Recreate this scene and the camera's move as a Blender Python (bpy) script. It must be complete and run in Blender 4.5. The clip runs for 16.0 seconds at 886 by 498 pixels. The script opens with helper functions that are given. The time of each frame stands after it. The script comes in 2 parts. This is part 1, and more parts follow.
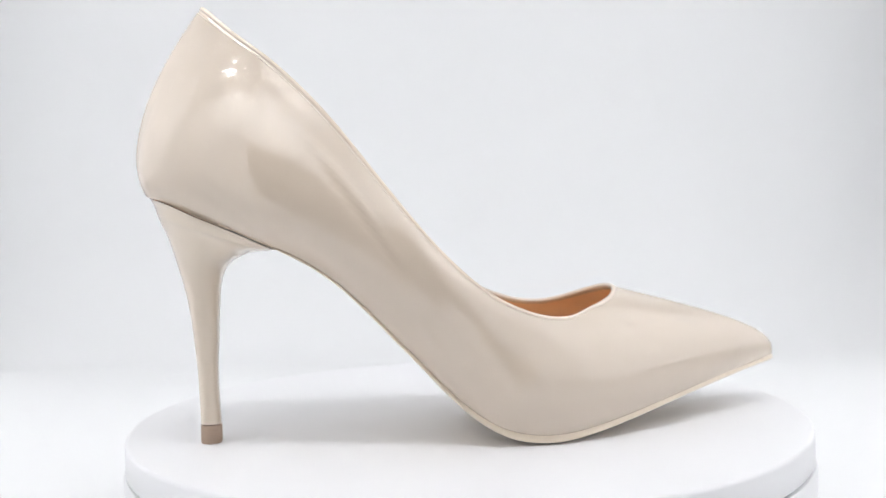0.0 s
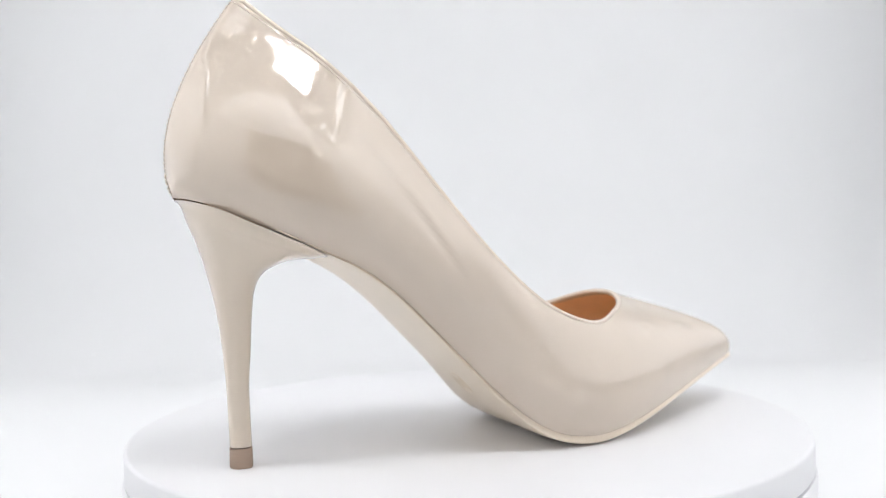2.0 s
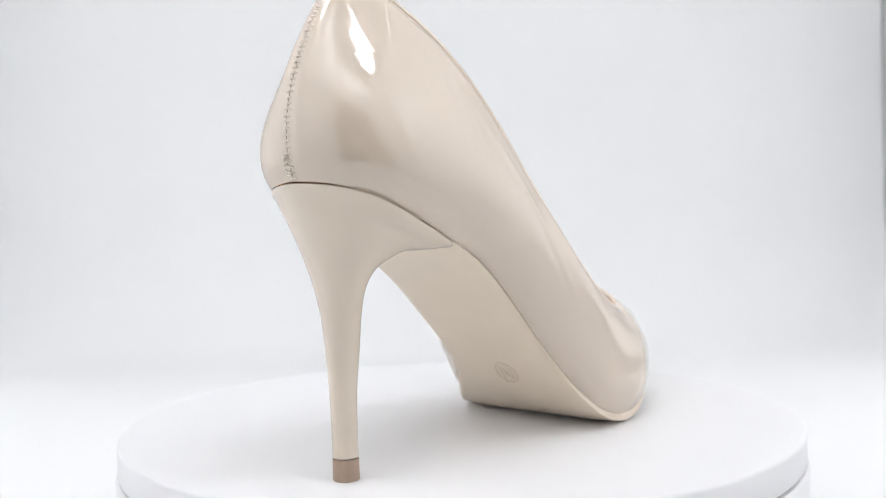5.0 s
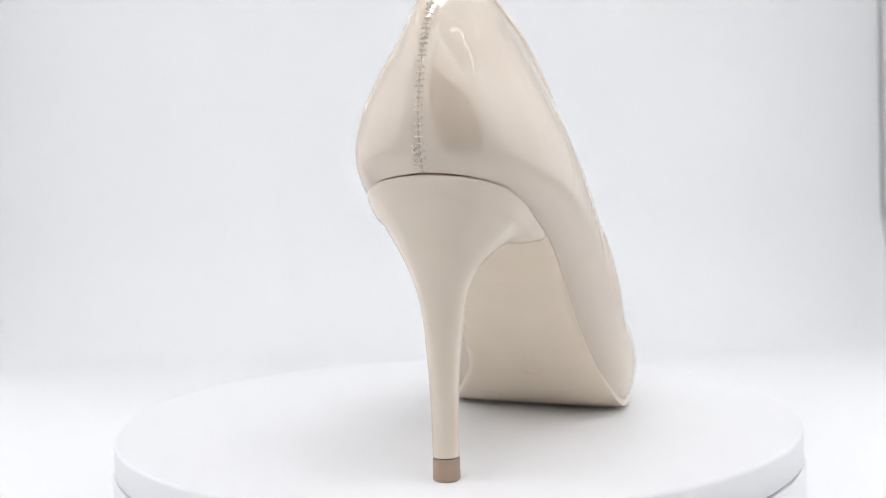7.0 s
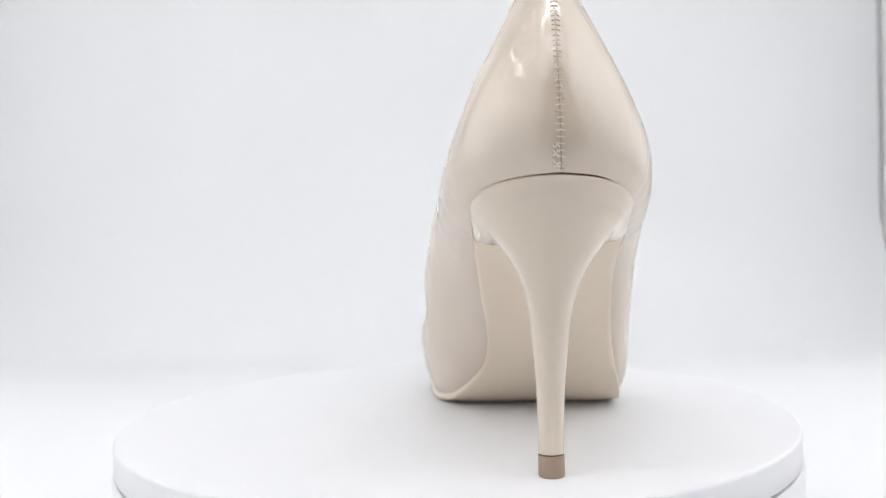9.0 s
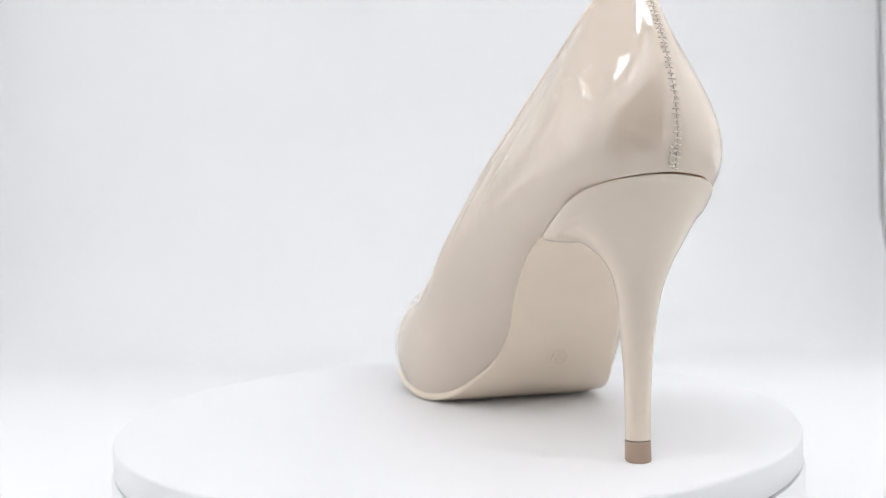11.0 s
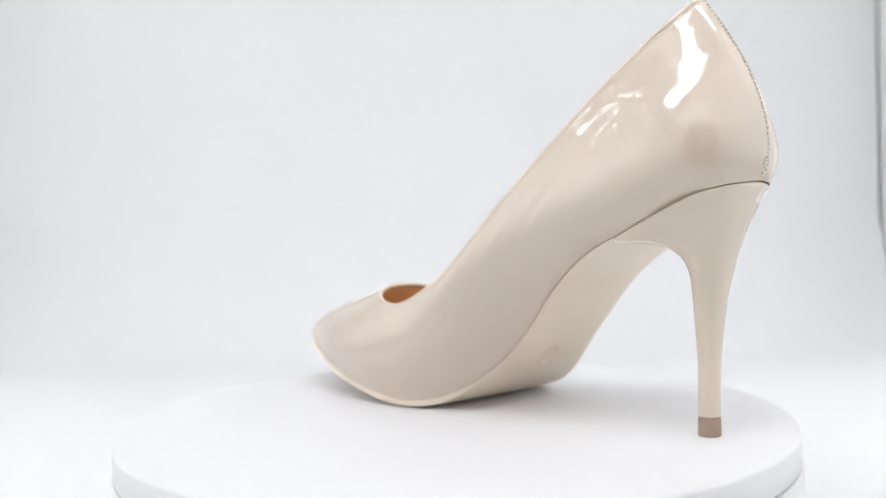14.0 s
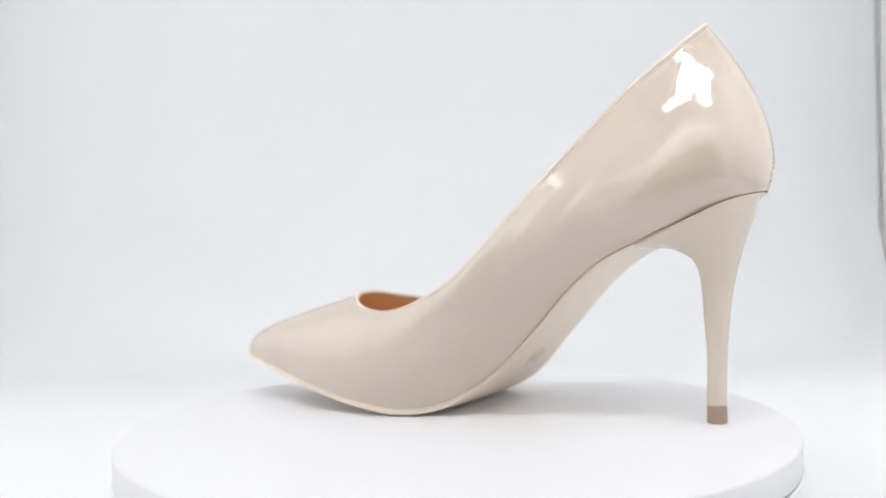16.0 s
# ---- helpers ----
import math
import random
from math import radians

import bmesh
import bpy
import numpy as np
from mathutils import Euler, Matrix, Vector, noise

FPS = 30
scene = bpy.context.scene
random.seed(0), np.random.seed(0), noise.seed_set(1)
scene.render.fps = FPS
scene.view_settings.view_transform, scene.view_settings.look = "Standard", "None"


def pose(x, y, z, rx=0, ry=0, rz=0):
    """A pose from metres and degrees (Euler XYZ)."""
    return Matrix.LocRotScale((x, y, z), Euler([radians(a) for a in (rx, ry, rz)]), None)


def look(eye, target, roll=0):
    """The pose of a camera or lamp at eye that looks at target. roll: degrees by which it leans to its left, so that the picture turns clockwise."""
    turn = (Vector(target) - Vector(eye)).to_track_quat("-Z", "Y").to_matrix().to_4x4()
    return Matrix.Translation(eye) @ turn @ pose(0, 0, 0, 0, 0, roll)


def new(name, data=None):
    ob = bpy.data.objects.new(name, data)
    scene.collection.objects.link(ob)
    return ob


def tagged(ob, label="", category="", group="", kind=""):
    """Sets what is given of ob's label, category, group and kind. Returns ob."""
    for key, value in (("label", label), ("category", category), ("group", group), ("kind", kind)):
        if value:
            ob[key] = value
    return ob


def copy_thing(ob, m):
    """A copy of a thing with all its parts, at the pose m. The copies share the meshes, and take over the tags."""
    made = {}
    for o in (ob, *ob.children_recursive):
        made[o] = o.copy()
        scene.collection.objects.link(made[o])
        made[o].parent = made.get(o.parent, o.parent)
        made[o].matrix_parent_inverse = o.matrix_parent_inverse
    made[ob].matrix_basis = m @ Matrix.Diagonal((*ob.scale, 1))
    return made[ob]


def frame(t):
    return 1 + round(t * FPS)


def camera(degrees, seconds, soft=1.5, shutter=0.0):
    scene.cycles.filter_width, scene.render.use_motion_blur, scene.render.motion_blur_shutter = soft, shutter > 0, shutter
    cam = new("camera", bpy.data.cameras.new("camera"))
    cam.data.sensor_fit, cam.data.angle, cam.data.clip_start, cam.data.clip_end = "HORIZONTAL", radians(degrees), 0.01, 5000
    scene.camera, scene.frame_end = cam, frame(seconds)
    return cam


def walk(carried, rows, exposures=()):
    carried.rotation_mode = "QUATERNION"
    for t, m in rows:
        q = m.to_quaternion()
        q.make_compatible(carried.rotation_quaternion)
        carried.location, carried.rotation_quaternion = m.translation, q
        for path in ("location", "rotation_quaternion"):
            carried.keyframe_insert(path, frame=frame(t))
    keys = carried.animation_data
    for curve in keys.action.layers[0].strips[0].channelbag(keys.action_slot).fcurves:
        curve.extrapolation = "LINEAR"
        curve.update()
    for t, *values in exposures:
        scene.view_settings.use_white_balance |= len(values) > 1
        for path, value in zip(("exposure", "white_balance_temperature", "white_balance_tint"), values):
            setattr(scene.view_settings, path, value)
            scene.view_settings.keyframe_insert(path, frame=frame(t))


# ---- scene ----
# ---------------------------------------------------------------- camera
cam = camera(54.64, 16.0, soft=1.1)
cam.data.dof.use_dof = True
cam.data.dof.focus_distance = 0.245
cam.data.dof.aperture_fstop = 13.0
EYE = Vector((0.0, -0.3334, 0.0690))
ROLL = -1.48
# seconds, turn to the right and tilt downwards in degrees
AIM = [(0, -1.28, 1.11),
       (0.5, -1.26, 0.96),
       (1, -1.28, 0.79),
       (2, -1.22, 0.59),
       (3, -1.04, 0.66),
       (4, -0.91, 0.8),
       (6.5, -0.67, 1.29),
       (7.5, -0.58, 1.21),
       (8.5, -0.54, 1.1),
       (9, -0.58, 1.11),
       (11.5, -0.57, 1.18),
       (12.5, -0.56, 1.1),
       (13.5, -0.5, 1.03),
       (14.5, -0.49, 0.83),
       (15.5, -0.52, 0.64),
       (16, -0.53, 0.57)]


def aim(turn, tilt):
    a, b = radians(turn), radians(tilt)
    way = Vector((math.sin(a) * math.cos(b), math.cos(a) * math.cos(b), -math.sin(b)))
    return look(EYE, EYE + way, ROLL)


walk(cam, [(t, aim(a, b)) for t, a, b in AIM])

# seconds and turn of the platter in degrees
TURN = [(0, -82.26), (0.5, -78.41), (1, -74.43), (2, -66.08), (3, -57.35), (4, -48.47), (6.5, -26.42), (7.5, -17.62), (8.5, -8.81), (9, -4.43), (11.5, 17.44), (12.5, 26.41), (13.5, 35.57), (14.5, 44.65), (15.5, 53.55), (16, 57.95)]

# ---------------------------------------------------------------- light
BOX_X0, BOX_X1 = -0.50, 0.418
BOX_Y0, BOX_Y1 = -0.345, 0.505
BOX_Z0, BOX_Z1 = -0.040, 0.66
WALL = 0.006

world = bpy.data.worlds.new("room_light")
scene.world = world
world.use_nodes = True
bg = world.node_tree.nodes["Background"]
bg.inputs[0].default_value = (0.55, 0.50, 0.44, 1)
bg.inputs[1].default_value = 0.12
scene.view_settings.exposure = 0.0


# the lamps: strips of diodes under the front of the box top, a diffused bar along each upper side edge; a glowing fill
# panel added at each side
LED_Y = (-0.277, -0.262, -0.247, -0.232)

# ---------------------------------------------------------------- materials


def material(name, colour, rough=0.5, metal=0.0):
    m = bpy.data.materials.new(name)
    m.use_nodes = True
    b = m.node_tree.nodes["Principled BSDF"]
    b.inputs["Base Color"].default_value = (*colour, 1)
    b.inputs["Roughness"].default_value = rough
    b.inputs["Metallic"].default_value = metal
    return m, m.node_tree, b


def vary(nt, b, colour, amount, scale, coords="Object", detail=4.0):
    """Slight variation of the base colour."""
    tc = nt.nodes.new("ShaderNodeTexCoord")
    n = nt.nodes.new("ShaderNodeTexNoise")
    n.inputs["Scale"].default_value, n.inputs["Detail"].default_value = scale, detail
    nt.links.new(tc.outputs[coords], n.inputs["Vector"])
    mix = nt.nodes.new("ShaderNodeMix")
    mix.data_type = "RGBA"
    mix.inputs["A"].default_value = (*[c * (1 - amount) for c in colour], 1)
    mix.inputs["B"].default_value = (*[min(1, c * (1 + amount)) for c in colour], 1)
    nt.links.new(n.outputs["Fac"], mix.inputs["Factor"])
    nt.links.new(mix.outputs["Result"], b.inputs["Base Color"])
    return tc


def relief(nt, b, tc, layers, target="Normal"):
    """Bump from noise layers: (scale, strength, distance)."""
    last = None
    for scale, strength, dist in layers:
        n = nt.nodes.new("ShaderNodeTexNoise")
        n.inputs["Scale"].default_value, n.inputs["Detail"].default_value = scale, 2.0
        nt.links.new(tc.outputs["Object"], n.inputs["Vector"])
        bump = nt.nodes.new("ShaderNodeBump")
        bump.inputs["Strength"].default_value, bump.inputs["Distance"].default_value = strength, dist
        nt.links.new(n.outputs["Fac"], bump.inputs["Height"])
        if last:
            nt.links.new(last.outputs["Normal"], bump.inputs["Normal"])
        last = bump
    nt.links.new(last.outputs["Normal"], b.inputs[target])


def patent_leather():
    c = (0.675, 0.572, 0.466)
    m, nt, b = material("patent_leather", c, 0.5)
    b.inputs["Specular IOR Level"].default_value = 0.0
    b.inputs["Coat Weight"].default_value = 1.0
    b.inputs["Coat Roughness"].default_value = 0.003
    b.inputs["Coat IOR"].default_value = 1.97
    tc = vary(nt, b, c, 0.03, 60)
    relief(nt, b, tc, ((45, 0.12, 0.002),))
    # upright wrinkles in the quarters, fading towards the toe, over a slow ripple
    sep = nt.nodes.new("ShaderNodeSeparateXYZ")
    nt.links.new(tc.outputs["Object"], sep.inputs[0])
    fade = nt.nodes.new("ShaderNodeMapRange")
    fade.inputs["From Min"].default_value, fade.inputs["From Max"].default_value = -0.02, -0.07
    fade.inputs["To Min"].default_value, fade.inputs["To Max"].default_value = 0.0, 0.34
    nt.links.new(sep.outputs["Y"], fade.inputs["Value"])
    calm = nt.nodes.new("ShaderNodeMapRange")
    calm.inputs["From Min"].default_value, calm.inputs["From Max"].default_value = 0.07, 0.0
    calm.inputs["To Min"].default_value, calm.inputs["To Max"].default_value = 0.035, 0.10
    nt.links.new(sep.outputs["Y"], calm.inputs["Value"])
    last = None
    for stretch, scale, strength, dist in (((1, 1, 1), 36, calm, 0.002), ((1, 1, 0.3), 200, fade, 0.0007)):
        mp = nt.nodes.new("ShaderNodeMapping")
        mp.inputs["Scale"].default_value = stretch
        nt.links.new(tc.outputs["Object"], mp.inputs["Vector"])
        n = nt.nodes.new("ShaderNodeTexNoise")
        n.inputs["Scale"].default_value, n.inputs["Detail"].default_value = scale, 1.5
        nt.links.new(mp.outputs["Vector"], n.inputs["Vector"])
        bump = nt.nodes.new("ShaderNodeBump")
        bump.inputs["Distance"].default_value = dist
        nt.links.new(strength.outputs["Result"], bump.inputs["Strength"])
        nt.links.new(n.outputs["Fac"], bump.inputs["Height"])
        if last:
            nt.links.new(last.outputs["Normal"], bump.inputs["Normal"])
        last = bump
    nt.links.new(last.outputs["Normal"], b.inputs["Coat Normal"])
    return m


def satin(name, colour, rough, amount=0.04, scale=120, bump=0.1):
    m, nt, b = material(name, colour, rough)
    tc = vary(nt, b, colour, amount, scale)
    relief(nt, b, tc, ((scale * 8, bump, 0.0003),))
    return m


PATENT = patent_leather()
HEEL_COVER = satin("heel_cover", (0.735, 0.63, 0.51), 0.45, 0.02, 90, 0.04)
HEEL_COVER.node_tree.nodes["Principled BSDF"].inputs["Coat Weight"].default_value = 1.0
HEEL_COVER.node_tree.nodes["Principled BSDF"].inputs["Coat Roughness"].default_value = 0.04
HEEL_COVER.node_tree.nodes["Principled BSDF"].inputs["Coat IOR"].default_value = 1.6
HEEL_TIP = satin("heel_tip_rubber", (0.42, 0.31, 0.235), 0.55)
SOLE = satin("sole_leather", (0.86, 0.745, 0.605), 0.34, 0.04, 70, 0.08)
LINING = satin("lining_leather", (0.91, 0.61, 0.385), 0.6, 0.06, 200, 0.2)
GLOSS_THREAD = satin("glossy_thread", (0.90, 0.82, 0.72), 0.3, 0.05, 900, 0.0)
SEAM_DARK = satin("seam_shade", (0.55, 0.45, 0.36), 0.7)
SEAM_HOLE = satin("needle_hole_shade", (0.34, 0.26, 0.20), 0.8)
JOINT = satin("joint_gap_shade", (0.52, 0.42, 0.33), 0.6)
EDGE_FOLD = satin("folded_edge", (0.82, 0.71, 0.60), 0.22, 0.03, 300, 0.03)
PLASTIC = satin("white_plastic", (0.88, 0.88, 0.895), 0.5, 0.01, 40, 0.05)
SHEET = satin("white_backdrop", (0.95, 0.955, 0.96), 0.75, 0.01, 8, 0.05)
TRIM = satin("grey_seam_tape", (0.60, 0.61, 0.62), 0.6)


def glow(name, colour, power):
    m = bpy.data.materials.new(name)
    m.use_nodes = True
    nt = m.node_tree
    nt.nodes.clear()
    e, o = nt.nodes.new("ShaderNodeEmission"), nt.nodes.new("ShaderNodeOutputMaterial")
    e.inputs[0].default_value, e.inputs[1].default_value = (*colour, 1), power
    nt.links.new(e.outputs[0], o.inputs[0])
    return m


LED_GLOW = glow("led_glow", (0.985, 0.985, 1.0), 134.0)


BAR_GLOW = glow("light_bar_glow", (0.985, 0.985, 1.0), 4.5)
# white face with its own glow, for the added side fill
PANEL = satin("glowing_fill_panel", (0.93, 0.935, 0.94), 0.75, 0.01, 8, 0.05)
PANEL.node_tree.nodes["Principled BSDF"].inputs["Emission Color"].default_value = (0.985, 0.985, 1.0, 1)
PANEL.node_tree.nodes["Principled BSDF"].inputs["Emission Strength"].default_value = 0.49

# ---------------------------------------------------------------- mesh helpers


def part(name, bm, mat, parent=None, label="", smooth=True, sharp=None):
    me = bpy.data.meshes.new(name)
    bmesh.ops.recalc_face_normals(bm, faces=bm.faces)
    bm.to_mesh(me)
    bm.free()
    me.materials.append(mat)
    for p in me.polygons:
        p.use_smooth = smooth
    if sharp:
        me.set_sharp_from_angle(angle=radians(sharp))
    ob = new(name, me)
    if parent:
        ob.parent = parent
    return tagged(ob, label)


def box(bm, x0, x1, y0, y1, z0, z1, bevel=0.0):
    r = bmesh.ops.create_cube(bm, size=1.0)
    for v in r["verts"]:
        v.co = Vector(((x0 + x1) / 2 + v.co.x * (x1 - x0), (y0 + y1) / 2 + v.co.y * (y1 - y0), (z0 + z1) / 2 + v.co.z * (z1 - z0)))
    if bevel:
        es = list({e for v in r["verts"] for e in v.link_edges})
        bmesh.ops.bevel(bm, geom=es, offset=bevel, segments=2, affect="EDGES")


def grid_skin(bm, rows, closed_u=True, cap_first=False, cap_last=False):
    """Skin of rings; every row is a list of points of equal length."""
    vs = [[bm.verts.new(p) for p in row] for row in rows]
    n = len(vs[0])
    for a, b in zip(vs, vs[1:]):
        for i in range(n if closed_u else n - 1):
            j = (i + 1) % n
            bm.faces.new((a[i], a[j], b[j], b[i]))
    if cap_first:
        bm.faces.new(list(reversed(vs[0])))
    if cap_last:
        bm.faces.new(vs[-1])
    return vs


def tube(bm, pts, radius, closed=False, sides=8):
    """A round cord along points."""
    rows = []
    n = len(pts)
    for i, p in enumerate(pts):
        a = pts[(i - 1) % n] if closed or i else pts[0]
        b = pts[(i + 1) % n] if closed or i < n - 1 else pts[-1]
        d = (Vector(b) - Vector(a)).normalized()
        u = d.cross(Vector((0.31, 0.2, 0.93))).normalized()
        w = d.cross(u)
        rows.append([Vector(p) + radius * (math.cos(k) * u + math.sin(k) * w) for k in np.linspace(0, 2 * math.pi, sides, endpoint=False)])
    if closed:
        rows.append(rows[0])
    grid_skin(bm, rows, True, not closed, not closed)
    if closed:
        bmesh.ops.remove_doubles(bm, verts=bm.verts, dist=1e-7)


def revolve(bm, profile, steps=128):
    """Solid of revolution about z; profile of (radius, z) from bottom to top."""
    rows = [[(r * math.cos(a), r * math.sin(a), z) for a in np.linspace(0, 2 * math.pi, steps, endpoint=False)] for r, z in profile]
    grid_skin(bm, rows, True, True, True)


def curve(keys, s):
    """Smooth curve through keys (position, values...) by monotone-ish cubic."""
    k = np.array(keys, float)
    x, out = k[:, 0], []
    for c in range(1, k.shape[1]):
        y = k[:, c]
        d = np.gradient(y, x)
        i = int(np.clip(np.searchsorted(x, s) - 1, 0, len(x) - 2))
        h = x[i + 1] - x[i]
        t = float(np.clip((s - x[i]) / h, 0, 1))
        out.append((2 * t**3 - 3 * t**2 + 1) * y[i] + (t**3 - 2 * t**2 + t) * h * d[i] + (-2 * t**3 + 3 * t**2) * y[i + 1] + (t**3 - t**2) * h * d[i + 1])
    return out if len(out) > 1 else out[0]


# ---------------------------------------------------------------- the light box


def light_box():
    t = WALL
    x0, x1, y0, y1, z0, z1 = BOX_X0, BOX_X1, BOX_Y0, BOX_Y1, BOX_Z0, BOX_Z1
    bm = bmesh.new()
    box(bm, x1, x1 + t, y0 - t, y1 + t, z0 - t, z1)
    tagged(part("wall_east", bm, SHEET, smooth=False), "white fabric side wall of the light box", "wall", kind="structure")
    bm = bmesh.new()
    box(bm, x0 - t, x0, y0 - t, y1 + t, z0 - t, z1)
    tagged(part("wall_west", bm, SHEET, smooth=False), "white fabric side wall of the light box", "wall", kind="structure")
    bm = bmesh.new()
    box(bm, x0, x1, y1, y1 + t, z0 - t, z1)
    tagged(part("wall_north", bm, SHEET, smooth=False), "white back wall of the light box", "wall", kind="structure")
    bm = bmesh.new()
    box(bm, x0 - t, x1 + t, y0 - t, y1 + t, z1, z1 + t)
    tagged(part("ceiling", bm, SHEET, smooth=False), "white top of the light box", "ceiling", kind="structure")
    # front flap with its opening round the camera
    bm = bmesh.new()
    cx, cz, hx, hz = 0.05, 0.185, 0.145, 0.18
    hole, rim = [], []
    for a in np.linspace(0, 2 * math.pi, 64, endpoint=False):
        c, n = math.cos(a), math.sin(a)
        hole.append((cx + hx * math.copysign(abs(c) ** 0.45, c), cz + hz * math.copysign(abs(n) ** 0.45, n)))
        far = min(((x1 if c > 0 else x0) - cx) / c if abs(c) > 1e-6 else 9, ((z1 if n > 0 else z0 - t) - cz) / n if abs(n) > 1e-6 else 9)
        rim.append((cx + far * c, cz + far * n))
    for x, z in ((x0, z0 - t), (x1, z0 - t), (x0, z1), (x1, z1)):
        k = min(range(64), key=lambda i: abs(rim[i][0] - x) + abs(rim[i][1] - z))
        rim[k] = (x, z)
    rings = [[(x, y, z) for x, z in loop] for loop, y in ((rim, y0), (hole, y0), (hole, y0 - t), (rim, y0 - t), (rim, y0))]
    grid_skin(bm, rings)
    bmesh.ops.remove_doubles(bm, verts=bm.verts, dist=1e-6)
    tagged(part("wall_south", bm, SHEET, smooth=False), "white front flap of the light box with an opening", "wall", kind="structure")
    bm = bmesh.new()
    box(bm, x0, x1, y0, y1, z0 - t, z0)
    tagged(part("floor", bm, SHEET, smooth=False), "white floor of the light box", "floor", kind="structure")
    # backdrop sheet: floor, wide curve and back in one piece
    prof = [(y0 + 0.02, z0 + 0.002), (0.10, z0 + 0.002)]
    r = 0.13
    cy, cz = y1 - 0.004 - r, z0 + 0.002 + r
    prof += [(cy + r * math.sin(a), cz - r * math.cos(a)) for a in np.linspace(0, math.pi / 2, 24)]
    prof += [(y1 - 0.004, z1 - 0.01)]
    bm = bmesh.new()
    xs = np.linspace(x0 + 0.003, x1 - 0.002, 20)
    grid_skin(bm, [[(x, y, z) for x in xs] for y, z in prof], False)
    tagged(part("backdrop", bm, SHEET), "seamless white backdrop sheet curving up the back wall", "backdrop", kind="structure")


light_box()


def corner_seams():
    x, y, z = BOX_X1 - 0.0008, BOX_Y1 - 0.0046, BOX_Z0 + 0.003
    bm = bmesh.new()
    box(bm, x - 0.0022, x, y - 0.0022, y, z + 0.03, BOX_Z1 - 0.012, 0.0006)
    tagged(part("trim", bm, TRIM), "grey corner rod of the light box", "trim", kind="structure")
    bm = bmesh.new()
    path = [(x - 0.002, y - 0.002, z + 0.04)]
    path += [(x - 0.002, y - 0.012 + 0.010 * math.cos(a), z + 0.012 - 0.010 * math.sin(a)) for a in np.linspace(0.1, math.pi / 2, 6)]
    path += [(x - 0.002, -0.2, z + 0.002)]
    tube(bm, path, 0.0013)
    tagged(part("trim", bm, TRIM), "grey edge seam along the light box floor", "trim", kind="structure")


corner_seams()


def led_strips():
    bm = bmesh.new()
    box(bm, -0.0018, 0.0018, -0.0015, 0.0015, -0.0100, -0.008)
    dot = part("diode", bm, LED_GLOW, smooth=False)
    first = tagged(new("led_strip"), "white strip of lit diodes under the box top", "lamp", "led strips")
    first.location = (0, LED_Y[0], BOX_Z1)
    bm = bmesh.new()
    box(bm, -0.26, 0.26, -0.006, 0.006, -0.008, 0, 0.001)
    # unseen lips, added to keep grazing diode light off the front flap
    box(bm, -0.26, 0.26, -0.0072, -0.0062, -0.0145, 0, 0.0003)
    box(bm, -0.26, 0.26, 0.0062, 0.0072, -0.0145, 0, 0.0003)
    part("rail", bm, PLASTIC, first, smooth=False)
    for i in range(56):
        d = dot if i == 0 else new("diode", dot.data)
        d.parent = first
        d.location = (-0.2475 + 0.009 * i, 0, 0)
    for y in LED_Y[1:]:
        copy_thing(first, pose(0, y, BOX_Z1))


def light_bars():
    first = tagged(new("light_bar"), "long white diffused light bar under the box top", "lamp", "light bars")
    bm = bmesh.new()
    box(bm, -0.012, 0.012, -0.29, 0.29, -0.012, 0, 0.002)
    part("housing", bm, PLASTIC, first, smooth=False)
    bm = bmesh.new()
    box(bm, -0.005, 0.005, -0.285, 0.285, -0.018, -0.0122, 0.002)
    part("diffuser", bm, BAR_GLOW, first, "lit white diffuser", smooth=False)
    first.location = (BOX_X1 - 0.03, -0.03, BOX_Z1)
    copy_thing(first, pose(BOX_X0 + 0.03, -0.03, BOX_Z1))


light_bars()


def side_panels():
    # unseen panels, added to even out the light on shoe and walls
    first = tagged(new("fill_panel"), "unseen upright glowing panel added as fill light at the box side", "lamp", "softboxes")
    bm = bmesh.new()
    box(bm, -0.010, 0, -0.33, 0.33, -0.29, 0.29, 0.002)
    part("frame", bm, PLASTIC, first, smooth=False)
    bm = bmesh.new()
    box(bm, -0.0125, -0.0102, -0.322, 0.322, -0.282, 0.282)
    part("diffuser", bm, PANEL, first, "evenly glowing white face, added fill", smooth=False)
    first.location = (BOX_X1, 0.02, 0.305)
    copy_thing(first, pose(BOX_X0, 0.02, 0.305, 0, 0, 180))


side_panels()
led_strips()

# ---------------------------------------------------------------- turntable
DISC_R = 0.1250


def turntable():
    thing = tagged(new("turntable"), "round white plastic display turntable with a turning platter", "turntable")
    thing.location = (0, 0, BOX_Z0 + 0.004)
    z = -thing.location.z
    bm = bmesh.new()
    revolve(bm, [(0.1220, 0.0), (0.1252, 0.002), (0.1257, z - 0.0122), (0.1250, z - 0.0110)])
    part("base", bm, PLASTIC, thing, sharp=40)
    bm = bmesh.new()
    prof = [(DISC_R - 0.001, z - 0.0106), (DISC_R, z - 0.0098)]
    prof += [(DISC_R - 0.0012 + 0.0012 * math.cos(a), z - 0.0012 + 0.0012 * math.sin(a)) for a in np.linspace(0, math.pi / 2, 5)]
    revolve(bm, prof)
    platter = part("platter", bm, PLASTIC, thing, "smooth white platter with a rounded rim", sharp=60)
    return thing, platter


TABLE, PLATTER = turntable()

# ---------------------------------------------------------------- the shoe
# The shoe's own frame: y towards the toe, x across, z up, in millimetres; the platter's axis is its origin.
MM = 0.001
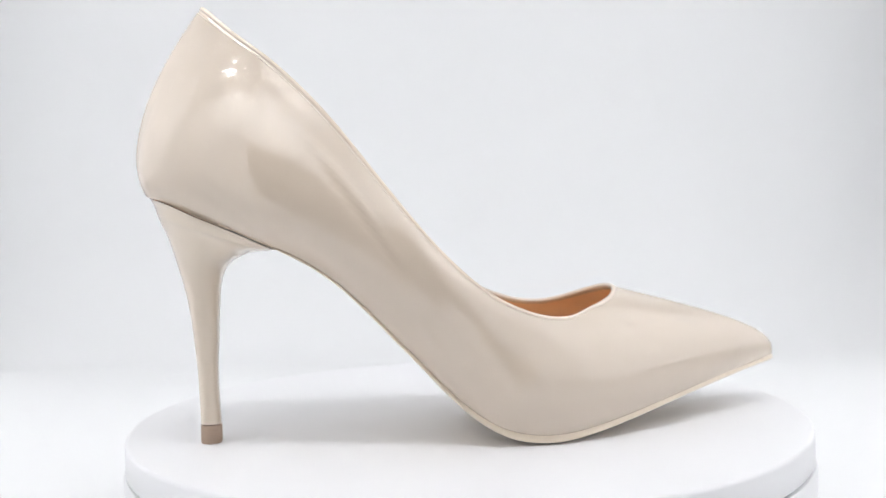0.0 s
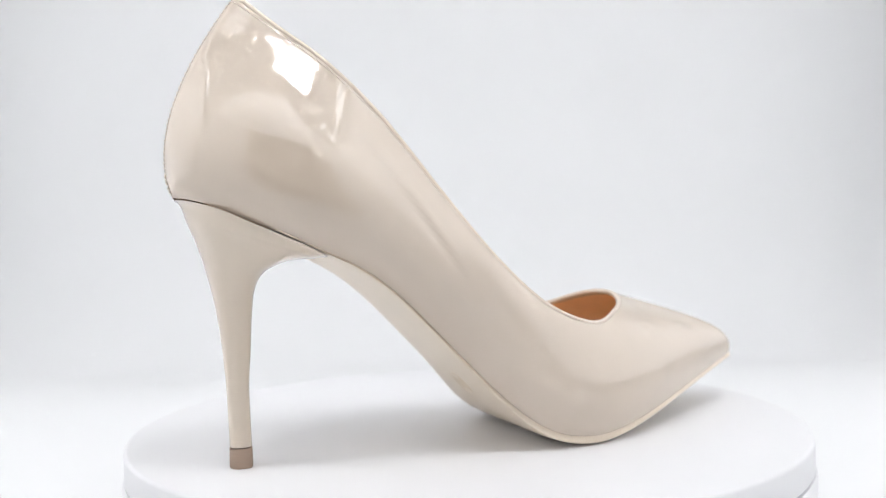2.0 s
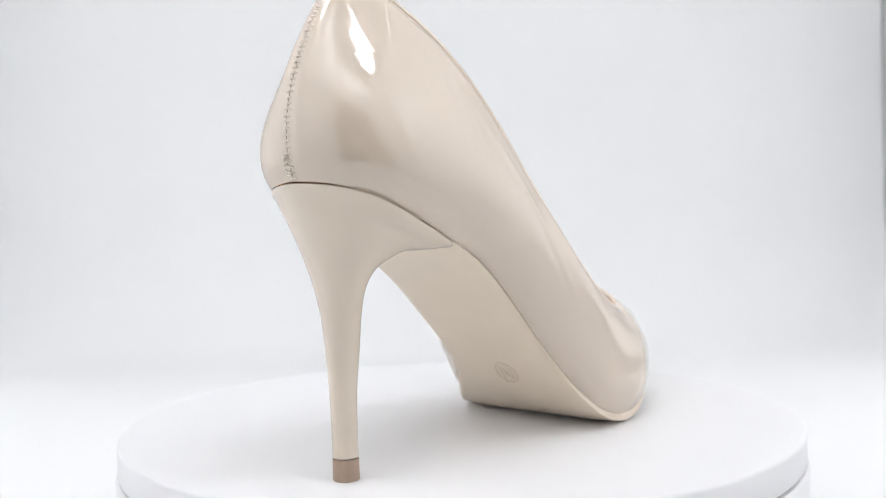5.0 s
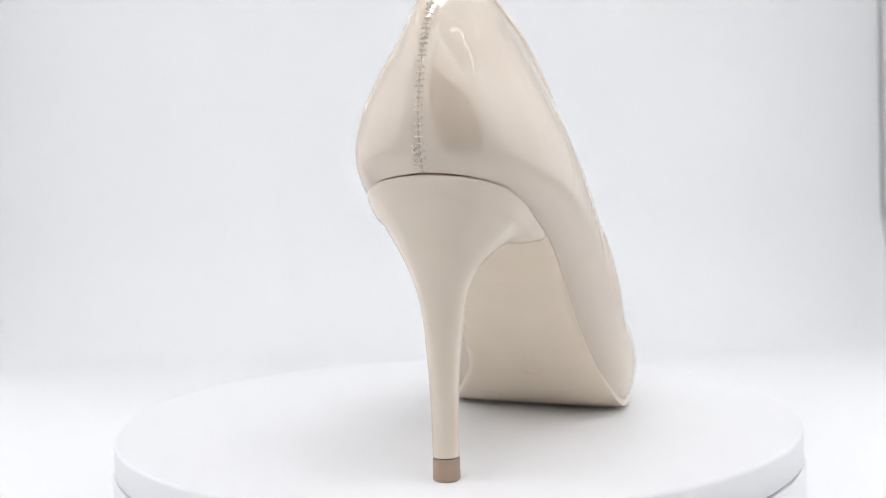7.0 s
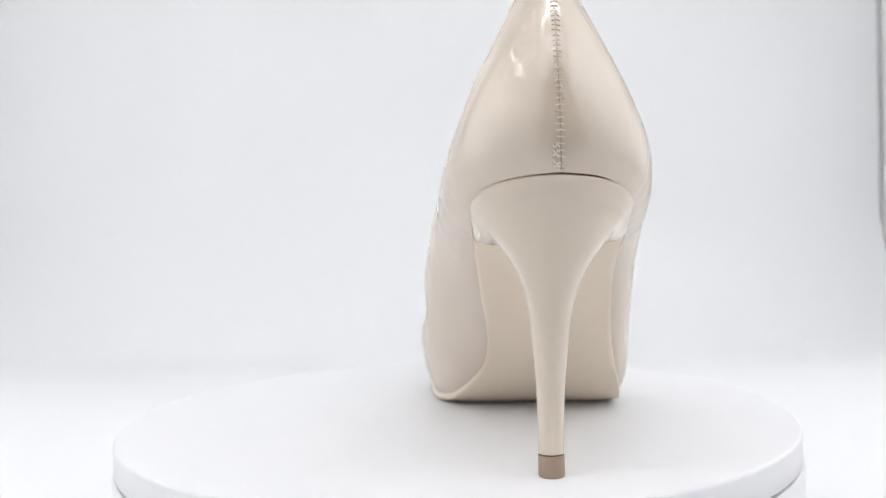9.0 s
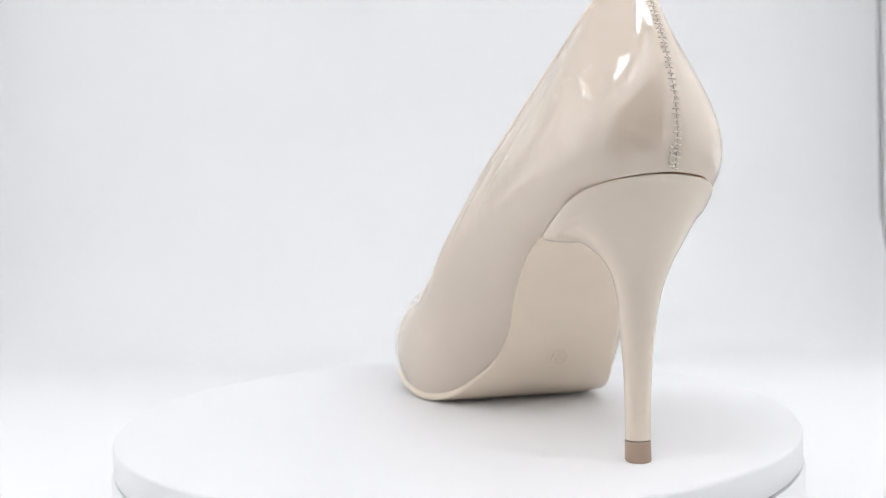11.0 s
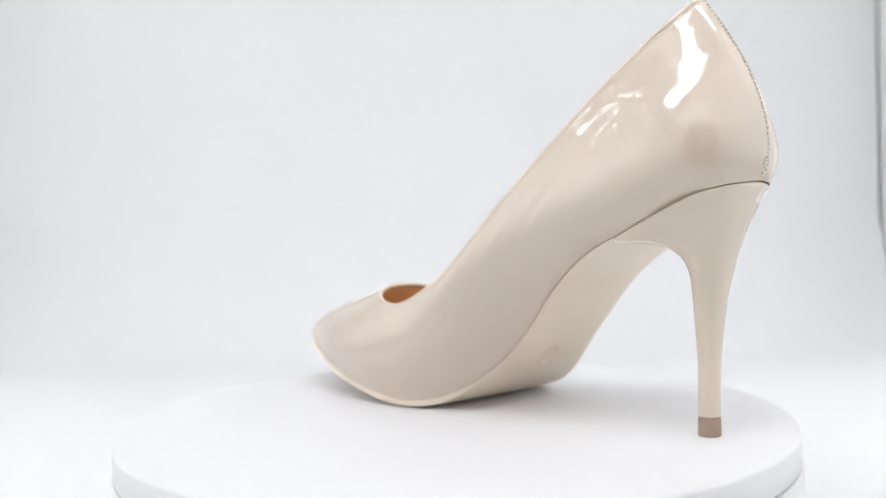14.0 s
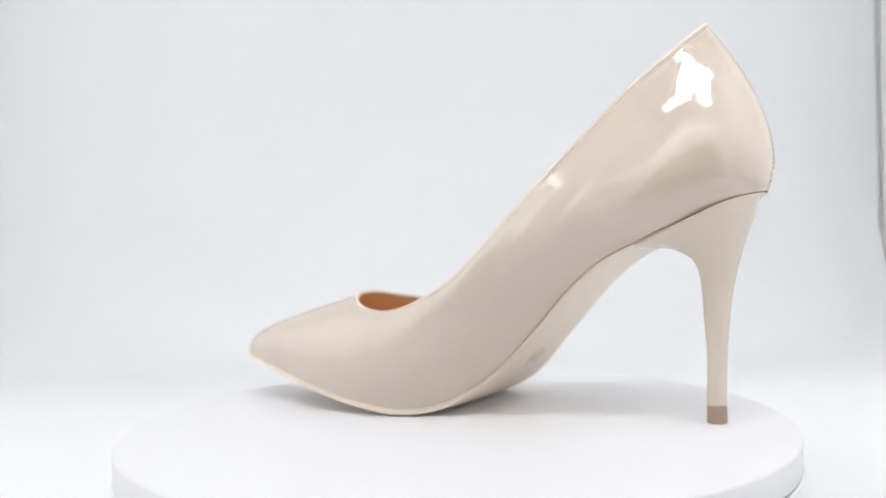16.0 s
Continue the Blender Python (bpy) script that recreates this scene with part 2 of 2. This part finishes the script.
# outline of the feather edge: y, x on the inner and the outer side
OUTLINE = [(-110.5, 36.2, 36.2), (-108.5, 27, 44.8), (-104, 20, 50.5), (-97, 15.8, 54.8), (-86, 13.4, 57), (-70, 12.8, 57.2), (-55, 12.8, 56),
           (-40, 13.5, 55.8), (-26, 14.8, 57), (-16, 12.8, 59), (-6, 6, 61.6), (6, -2, 63), (20, -8.6, 62.4), (34, -12.2, 59.4), (50, -12.8, 52.8),
           (68, -10.2, 43.4), (86, -5, 33.2), (102, 1.2, 23.5), (112, 5.2, 17.2), (118, 8.2, 13.2), (120.4, 10.6, 10.6)]
# underside along the length
UNDER = [(-112, 84), (-100, 80), (-90.7, 75.6), (-82, 72), (-74, 68.2), (-65.2, 63.6), (-56.6, 58.8), (-48, 52.4), (-39.3, 44), (-30.6, 34.6), (-21.8, 25.2),
         (-13, 15.6), (-4, 7.6), (5, 2.5), (14.4, 0.4), (22, 0.1), (32, 1.4), (43, 3.4), (65.5, 7.8), (92, 12.4), (121, 16.3)]


def under(y):
    return curve(UNDER, y)


def outline(y):
    return curve(OUTLINE, y)


def welt(y):
    """Height of the feather edge above the underside."""
    return float(np.interp(y, [-112, -72, -60, -10, 15, 60, 121], [0.2, 0.2, 1.4, 2.2, 2.6, 2.0, 1.6]))


# topline on the outer and the inner side: station, x, y, z
TOP_OUT = [(0, 36.2, -91.0, 145.6), (0.4, 38.8, -90.2, 145.0), (1, 41.2, -86.5, 141.5), (2, 46, -78, 133.8), (3, 51.2, -66, 124), (4, 55.3, -50, 107.4), (5, 58.5, -33, 85.2), (6, 62, -17, 64.8),
           (7, 63, -2, 50.2), (8, 61.6, 10, 43.4), (9, 58.8, 20, 40.3), (10, 54, 29, 39.8), (11, 48.5, 36.5, 42), (12, 42.5, 42.8, 43.4), (13, 35.5, 48, 45),
           (14, 28, 51.6, 46.5), (15, 21.5, 53.3, 47.5), (16, 16.5, 53.4, 47.6)]
TOP_IN = [(0, 36.2, -91.0, 145.6), (0.4, 33.6, -90.3, 144.9), (1, 30.4, -87, 141.2), (2, 25, -79, 134), (3, 20.5, -67, 123.6), (4, 11, -51, 105.4), (5, 2.6, -34, 86.8), (6, -4.4, -17.5, 67.4),
          (7, -8, -4, 53.6), (8, -9.4, 7, 47), (9, -9.2, 16, 43.2), (10, -8.4, 25, 41.1), (11, -6.8, 33, 41), (12, -4.8, 40.5, 42.4), (13, -1, 46.6, 44.6),
          (14, 4.2, 50.6, 46.4), (15, 10, 52.8, 47.4), (16, 16.5, 53.5, 47.8)]
FOOT_Y = [-110.5, -108.8, -101, -88, -72, -55, -38, -20, -3, 14, 32, 52, 72, 92, 108, 117, 120.4]
# swell of the sides: station, low outward, low height, high outward, high height, reach towards the foot
SWELL = [(0, 7.5, 0.30, 13.5, 0.28, 0.0), (2, 13, 0.30, 9, 0.30, 0.0), (4, 19, 0.30, 6.3, 0.33, 0.0), (5, 17, 0.30, 7, 0.33, 0.0), (6, 11, 0.33, 9, 0.33, 0.0), (8, 7, 0.33, 6.5, 0.30, 0.0),
         (10, 6, 0.45, 8, 0.16, 0.1), (12, 4, 0.50, 4, 0.22, 0.45), (14, 3.6, 0.44, 1, 0.40, 0.72), (16, 3.3, 0.34, 0, 0.48, 0.78)]


def station(s, outer):
    """Four control points of the upper at a station round the shoe."""
    y = float(curve([(i, v) for i, v in enumerate(FOOT_Y)], s))
    y = min(max(y, FOOT_Y[0]), FOOT_Y[-1])
    xi, xo = outline(y)
    sign = 1 if outer else -1
    foot = Vector((xo if outer else xi, y, under(y) + welt(y)))
    e = 0.6
    ya, yb = max(y - e, FOOT_Y[0]), min(y + e, FOOT_Y[-1])
    k = 1 if outer else 0
    tangent = Vector((outline(yb)[k] - outline(ya)[k], yb - ya, 0))
    n = Vector((tangent.y, -tangent.x, 0)) * sign
    if s < 1e-6:
        n = Vector((0, -1, 0))
    if s > 16 - 1e-6:
        n = Vector((0, 1, 0))
    n.normalize()
    top = Vector(curve(TOP_OUT if outer else TOP_IN, s))
    o1, k1, o2, k2, q = curve(SWELL, s)
    if not outer:
        o1 += float(np.interp(s, [2, 4, 6, 8, 9.5, 11, 13], [0, 1.5, 1.0, 0.0, -0.1, 0.4, 0]))
        k1 -= float(np.interp(s, [6, 8.5, 10.5, 12.5], [0, 0.06, 0.12, 0]))
        o2 += float(np.interp(s, [4.5, 6, 7, 8.5, 10, 11.5], [0, 1.0, 1.9, 2.4, 1.8, 0]))
    else:
        o2 += float(np.interp(s, [0, 0.8, 1.6, 2.4, 3.2, 5, 6.5, 8, 9.5, 11], [0, 0.5, 0.3, -1.2, -1.6, -1.2, -0.4, -1.1, -1.0, 0]))
        o1 += float(np.interp(s, [1.6, 3, 5, 6.5, 8, 9.5, 11, 12.5], [0, 0.2, 0.8, 0, 0.9, 2.0, 1.4, 0]))
        k1 -= float(np.interp(s, [6, 8.5, 10.5, 12.5], [0, 0.06, 0.12, 0]))
    h = top.z - foot.z
    flat = Vector((foot.x - top.x, foot.y - top.y, 0))
    p1 = foot + n * o1 + Vector((0, 0, k1 * h))
    p2 = top + n * o2 + flat * q - Vector((0, 0, k2 * h))
    return foot, p1, p2, top


def bezier(c, t):
    a, b, d, e = c
    return a * (1 - t) ** 3 + b * 3 * t * (1 - t) ** 2 + d * 3 * t * t * (1 - t) + e * t**3


STEPS = 8
AROUND = [(i / STEPS, True) for i in range(16 * STEPS + 1)] + [(16 - i / STEPS, False) for i in range(1, 16 * STEPS)]
CONTROL = [station(s, o) for s, o in AROUND]
# ease the control points round the shoe
for _ in range(8):
    n_ = len(CONTROL)
    CONTROL = [tuple((CONTROL[(i - 1) % n_][j] + CONTROL[i][j] * 2 + CONTROL[(i + 1) % n_][j]) / 4 for j in range(4)) for i in range(n_)]


# shallow dents and creases of the soft leather: side, station, height, reach along, reach up, depth, slant
DENTS = [(1, 1.35, 0.78, 0.2, 0.20, 0.22, 0.3), (1, 1.8, 0.70, 0.2, 0.20, -0.20, 0.4), (-1, 1.3, 0.78, 0.2, 0.20, 0.20, 0.3), (-1, 1.75, 0.68, 0.2, 0.2, -0.18, 0.3), (-1, 4.3, 0.60, 0.9, 0.04, 0.75, 0.35),
         (1, 4.9, 0.66, 1.0, 0.035, -0.60, 0.3), (1, 5.3, 0.60, 1.0, 0.05, 0.55, 0.3), (-1, 5.2, 0.68, 0.9, 0.04, -0.45, 0.3), (1, 5.2, 0.80, 0.55, 0.13, 0.22, 0.25), (1, 5.6, 0.86, 0.5, 0.10, -0.25, 0.2), (1, 3.4, 0.55, 0.7, 0.12, -0.35, 0.1), (1, 6.4, 0.62, 0.8, 0.09, 0.40, 0.1),
         (1, 12.2, 0.62, 0.30, 0.09, 0.18, 0.2), (1, 12.9, 0.55, 0.26, 0.08, -0.14, 0.2), (1, 13.4, 0.50, 0.22, 0.08, 0.12, 0.1), (1, 12.4, 0.82, 0.5, 0.06, 0.14, 0.1), (1, 11.8, 0.74, 0.25, 0.035, -0.30, 0.4), (1, 12.4, 0.68, 0.22, 0.03, 0.28, 0.5),
         (1, 13.0, 0.60, 0.3, 0.03, -0.20, 0.3), (1, 11.5, 0.70, 0.3, 0.04, 0.36, -0.3), (1, 10.6, 0.40, 0.35, 0.12, 0.25, -0.2), (1, 11.2, 0.32, 0.25, 0.10, -0.25, -0.2),
         (1, 2.2, 0.35, 0.3, 0.10, 0.20, 0.0), (1, 8.0, 0.45, 0.5, 0.10, 0.22, 0.1), (-1, 12.0, 0.6, 0.4, 0.05, 0.22, 0.3), (-1, 7.6, 0.5, 0.6, 0.06, -0.22, 0.2),
         (-1, 4.9, 0.80, 0.6, 0.12, 0.60, 0.25), (-1, 3.2, 0.62, 0.6, 0.14, 0.40, 0.1), (-1, 5.6, 0.55, 0.9, 0.10, -0.35, 0.1),
         (1, 1.6, 0.60, 0.35, 0.22, 0.45, 0.0), (-1, 1.6, 0.62, 0.35, 0.22, 0.45, 0.0), (1, 2.4, 0.72, 0.4, 0.12, -0.35, -0.1), (-1, 2.5, 0.72, 0.4, 0.12, -0.35, -0.1)]


def dent(i, v):
    s, outer = AROUND[i]
    total = 0.0
    for side, s0, v0, rs, rv, depth, slant in DENTS:
        if (side > 0) == outer and abs(s - s0) < 3 * rs + 1:
            a = (s - s0) / rs
            b = (v - v0 + slant * (s - s0) * 0.3) / rv
            total -= depth * math.exp(-a * a - b * b)
    return total


def ring(v, inset=0.0):
    pts = [bezier(c, v) for c in CONTROL]
    if not inset:
        out = []
        for i, c in enumerate(CONTROL):
            d = dent(i, v)
            if abs(d) > 0.002:
                du = bezier(CONTROL[(i + 1) % len(CONTROL)], v) - bezier(CONTROL[i - 1], v)
                dv = bezier(c, min(1, v + 0.02)) - bezier(c, max(0, v - 0.02))
                out.append((pts[i] + du.cross(dv).normalized() * d * min(1, (1 - v) * 12)) * MM)
            else:
                out.append(pts[i] * MM)
        return out
    out = []
    for i, c in enumerate(CONTROL):
        du = bezier(CONTROL[(i + 1) % len(CONTROL)], v) - bezier(CONTROL[i - 1], v)
        dv = bezier(c, min(1, v + 0.02)) - bezier(c, max(0, v - 0.02))
        out.append((pts[i] - du.cross(dv).normalized() * inset) * MM)
    return out


SHOE = tagged(new("high_heel_shoe"), "glossy beige patent stiletto pump with pointed toe on the turntable", "shoe")


def build_upper():
    vs = [1 - (1 - i / 36) ** 1.0 for i in range(37)]
    rows = [ring(v) for v in vs]
    # folded edge, then the inner face a little way down
    rows.append([a.lerp(b, 0.5) + Vector((0, 0, 0.0004)) for a, b in zip(ring(1.0), ring(1.0, 1.1))])
    rows.append(ring(1.0, 1.1))
    rows.append(ring(0.96, 1.2))
    bm = bmesh.new()
    grid_skin(bm, rows)
    part("upper", bm, PATENT, SHOE, "glossy beige patent upper with creased sides")
    bm = bmesh.new()
    grid_skin(bm, [ring(v, 1.35) for v in np.linspace(0.985, 0.06, 26)])
    part("lining", bm, LINING, SHOE, "tan leather lining")
    # footbed
    bm = bmesh.new()
    ys = np.linspace(-106, 116, 70)
    rows = []
    for y in ys:
        xi, xo = outline(y)
        z = under(y) + welt(y) + 2.2
        rows.append([Vector((xi + (xo - xi) * f, y, z + 1.5 * (2 * f - 1) ** 2)) * MM for f in np.linspace(0.06, 0.94, 9)])
    grid_skin(bm, rows, False)
    part("insole", bm, LINING, SHOE, "tan leather footbed")


build_upper()


def build_sole():
    bm = bmesh.new()
    ys = list(-84 + 204 * (1 - np.cos(np.linspace(0, math.pi, 100))) / 2)
    rows = []
    for y in ys:
        xi, xo = outline(y)
        w, z, t = xo - xi, under(y), welt(y)
        c, half = (xi + xo) / 2, max(w / 2 + 0.5, 0.3)
        row = [(c + half * f, y, z + 0.7 * abs(f) ** 6) for f in np.linspace(-1, 1, 25)]
        row += [(c + (half + 0.2), y, z + t * 0.6), (c + half - 0.4, y, z + t + 0.7), (c - half + 0.4, y, z + t + 0.7), (c - (half + 0.2), y, z + t * 0.6)]
        rows.append([Vector(p) * MM for p in row])
    grid_skin(bm, rows, True, True, True)
    part("outsole", bm, SOLE, SHOE, "smooth cream leather outsole", sharp=50)
    # narrow brown cord that paints in the shadow gap where the upper meets the sole
    line = [p for p in ring(0.012) if p.y > -0.066]
    k = max(range(len(line)), key=lambda i: (line[i] - line[i - 1]).length)
    bm = bmesh.new()
    tube(bm, line[k:] + line[:k], 0.09 * MM, sides=5)
    part("sole_gap_shade", bm, JOINT, SHOE, "thin brown line put in as shade of the gap between upper and sole")


build_sole()

# rings of the heel from the seat down: back y and z, front y and z, half width, squareness in front
HEEL = [(-109.8, 83.4, -67.5, 65.2, 22.9, 9), (-107.6, 79.5, -68.4, 64.5, 22.3, 8), (-105.8, 75, -72.5, 64.2, 18.8, 5), (-103.8, 70.2, -76.5, 63.8, 16.4, 3.2),
        (-101.6, 63, -80.6, 62.4, 13.0, 2.8), (-99.9, 56.5, -84.5, 59.8, 9.8, 2.6), (-98.4, 49.5, -86.7, 55, 7.3, 2.6), (-97.4, 43, -87.6, 47.5, 5.8, 2.8),
        (-96.6, 35.5, -88.2, 37, 4.9, 3), (-95.7, 24, -88.9, 24, 3.95, 3), (-95.15, 6.6, -88.5, 6.6, 3.55, 3)]


def heel_ring(s, grow=0.0):
    yb, zb, yf, zf, hw, sq = curve([(i, *r) for i, r in enumerate(HEEL)], s)
    cx = float(np.interp(s, [0, 4, 7, 10], [35.2, 34.9, 34.2, 33.6]))
    mid, half = (yb + yf) / 2, (yf - yb) / 2
    pts = []
    for a in np.linspace(0, 2 * math.pi, 72, endpoint=False):
        c, sn = math.cos(a), math.sin(a)
        e = 2 / (sq if c > 0 else 2.0)
        y = mid + (half + grow) * math.copysign(abs(c) ** e, c)
        x = cx + (hw + grow) * math.copysign(abs(sn) ** e, sn)
        f = (y - yb) / (yf - yb)
        z = zb + (zf - zb) * f
        if s < 1.5:
            z += (1 - s / 1.5) * (under(y) - 0.2 - z)
        pts.append(Vector((x, y, z)) * MM)
    return pts


def build_heel():
    bm = bmesh.new()
    grid_skin(bm, [heel_ring(s) for s in np.linspace(0, 10, 81)], True, True, True)
    heel = part("heel", bm, HEEL_COVER, SHOE, "slim covered stiletto heel", sharp=60)
    bm = bmesh.new()
    rows = []
    for z, g in ((6.2, -0.1), (6.0, 0.12), (0.4, 0.18), (0.0, -0.1)):
        rows.append([Vector((p.x, p.y, z * MM)) for p in heel_ring(10, g)])
    grid_skin(bm, rows, True, True, True)
    part("heel_tip", bm, HEEL_TIP, heel, "brown rubber top piece", sharp=40)


build_heel()



def skin_point(u, v, lift=0.0):
    """A point of the upper: u in steps round the shoe from the back, v from the feather edge to the topline."""
    n = len(CONTROL)
    i = math.floor(u)
    f = u - i
    a, b = CONTROL[i % n], CONTROL[(i + 1) % n]
    c = tuple(p.lerp(q, f) for p, q in zip(a, b))
    p = bezier(c, v)
    du = bezier(b, v) - bezier(a, v)
    dv = bezier(c, min(1, v + 0.02)) - bezier(c, max(0, v - 0.02))
    return (p + du.cross(dv).normalized() * lift) * MM


def sideways(v, mm):
    """Steps round the shoe that lie mm beside the back seam."""
    one = (skin_point(1, v) - skin_point(0, v)).length / MM
    return mm / one


def beside_seam(v, mm):
    """Steps round the shoe, mm from the back seam, which runs a little off the middle."""
    return sideways(v, mm + 1.1 - 0.6 * v)


def build_back_seam():
    vs, last = [], None
    for v in np.linspace(0.015, 0.985, 600):
        p = skin_point(0, v)
        if last is None or (p - last).length > 1.6 * MM:
            vs.append(v)
            last = p
    bm = bmesh.new()
    tube(bm, [skin_point(beside_seam(v, 0), v, -0.06) for v in np.linspace(0.0, 0.99, 60)], 0.11 * MM, sides=6)
    seam = part("back_seam", bm, SEAM_DARK, SHOE, "narrow dark closed seam up the back")
    rng = random.Random(4)
    for k, v in enumerate(vs):
        # dark needle hole between two stitches
        if k + 1 < len(vs):
            w = vs[k + 1]
            bm = bmesh.new()
            tube(bm, [skin_point(beside_seam(x, 0), x, 0.02) for x in (v + (w - v) * 0.25, v + (w - v) * 0.5, v + (w - v) * 0.8)], 0.10 * MM, sides=5)
            part("needle_hole", bm, SEAM_HOLE, seam)
        for sign in (-1, 1):
            bm = bmesh.new()
            reach = rng.uniform(0.75, 1.15)
            drop = rng.uniform(-0.002, 0.006)
            pts = []
            for f, lift in ((0.0, 0.08), (0.3, 0.22), (0.7, 0.2), (1.0, -0.05)):
                pts.append(skin_point(beside_seam(v, sign * (0.1 + reach * f)), max(0.002, v - drop * f), lift))
            tube(bm, pts, rng.uniform(0.14, 0.19) * MM, sides=5)
            part("stitch", bm, GLOSS_THREAD, seam)
    # knot of thread ends over the heel
    for k in range(5):
        bm = bmesh.new()
        v = 0.03 + 0.02 * k
        pts = [skin_point(beside_seam(v, -d), v + rng.uniform(-0.012, 0.012), 0.15) for d in (0.3, 0.9, 1.6, 2.0)]
        tube(bm, pts, 0.25 * MM, sides=5)
        part("stitch", bm, GLOSS_THREAD, seam)


build_back_seam()


def build_topline():
    n = len(CONTROL)
    bm = bmesh.new()
    mid = [a.lerp(b, 0.5) + Vector((0, 0, 0.0001)) for a, b in zip(ring(1.0), ring(1.0, 1.1))]
    tube(bm, mid, 0.95 * MM, closed=True)
    part("topline_edge", bm, EDGE_FOLD, SHOE, "rolled glossy top edge")
    # row of small stitches below the edge
    bm = bmesh.new()
    line = []
    for i in range(n):
        long = (bezier(CONTROL[i], 1.0) - bezier(CONTROL[i], 0.9)).length
        line.append(skin_point(i, 1 - 0.1 * 1.9 / long, 0.02))
    line.append(line[0])
    cum = [0.0]
    for a, b in zip(line, line[1:]):
        cum.append(cum[-1] + (b - a).length)
    xs = np.array(cum)
    xyz = np.array([tuple(p) for p in line])
    at = lambda d: Vector([float(np.interp(d, xs, xyz[:, k])) for k in range(3)])
    d = 0.0
    while d < cum[-1] - 0.002:
        if at(d).y > -0.02:
            d += 0.0021
            continue
        tube(bm, [at(d), at(d + 0.0009), at(d + 0.0018)], 0.13 * MM, sides=5)
        d += 0.0021
    tagged(part("topline_stitching", bm, GLOSS_THREAD, SHOE, "fine beige stitching below the top edge"), kind="stuff")


build_topline()


def build_emblem():
    bm = bmesh.new()
    cx, cy = 36.0, -17.2

    def on_sole(x, y):
        return Vector((x, y, under(y) - 0.03)) * MM

    tube(bm, [on_sole(cx + 4.2 * math.cos(a), cy + 3.4 * math.sin(a)) for a in np.linspace(0, 2 * math.pi, 40, endpoint=False)], 0.22 * MM, closed=True, sides=6)
    for dx in (-1.3, 1.3):
        tube(bm, [on_sole(cx + dx + 0.95 * math.cos(a), cy + 1.7 * math.sin(a)) for a in np.linspace(0, 2 * math.pi, 20, endpoint=False)], 0.2 * MM, closed=True, sides=6)
    part("embossed_mark", bm, SOLE, SHOE, "small embossed oval mark on the sole")


build_emblem()

# ---------------------------------------------------------------- motion


def motions():
    walk(PLATTER, [(t, pose(0, 0, 0, 0, 0, a)) for t, a in TURN])
    walk(SHOE, [(t, pose(0, 0, 0, 0, 0, a)) for t, a in TURN])


motions()
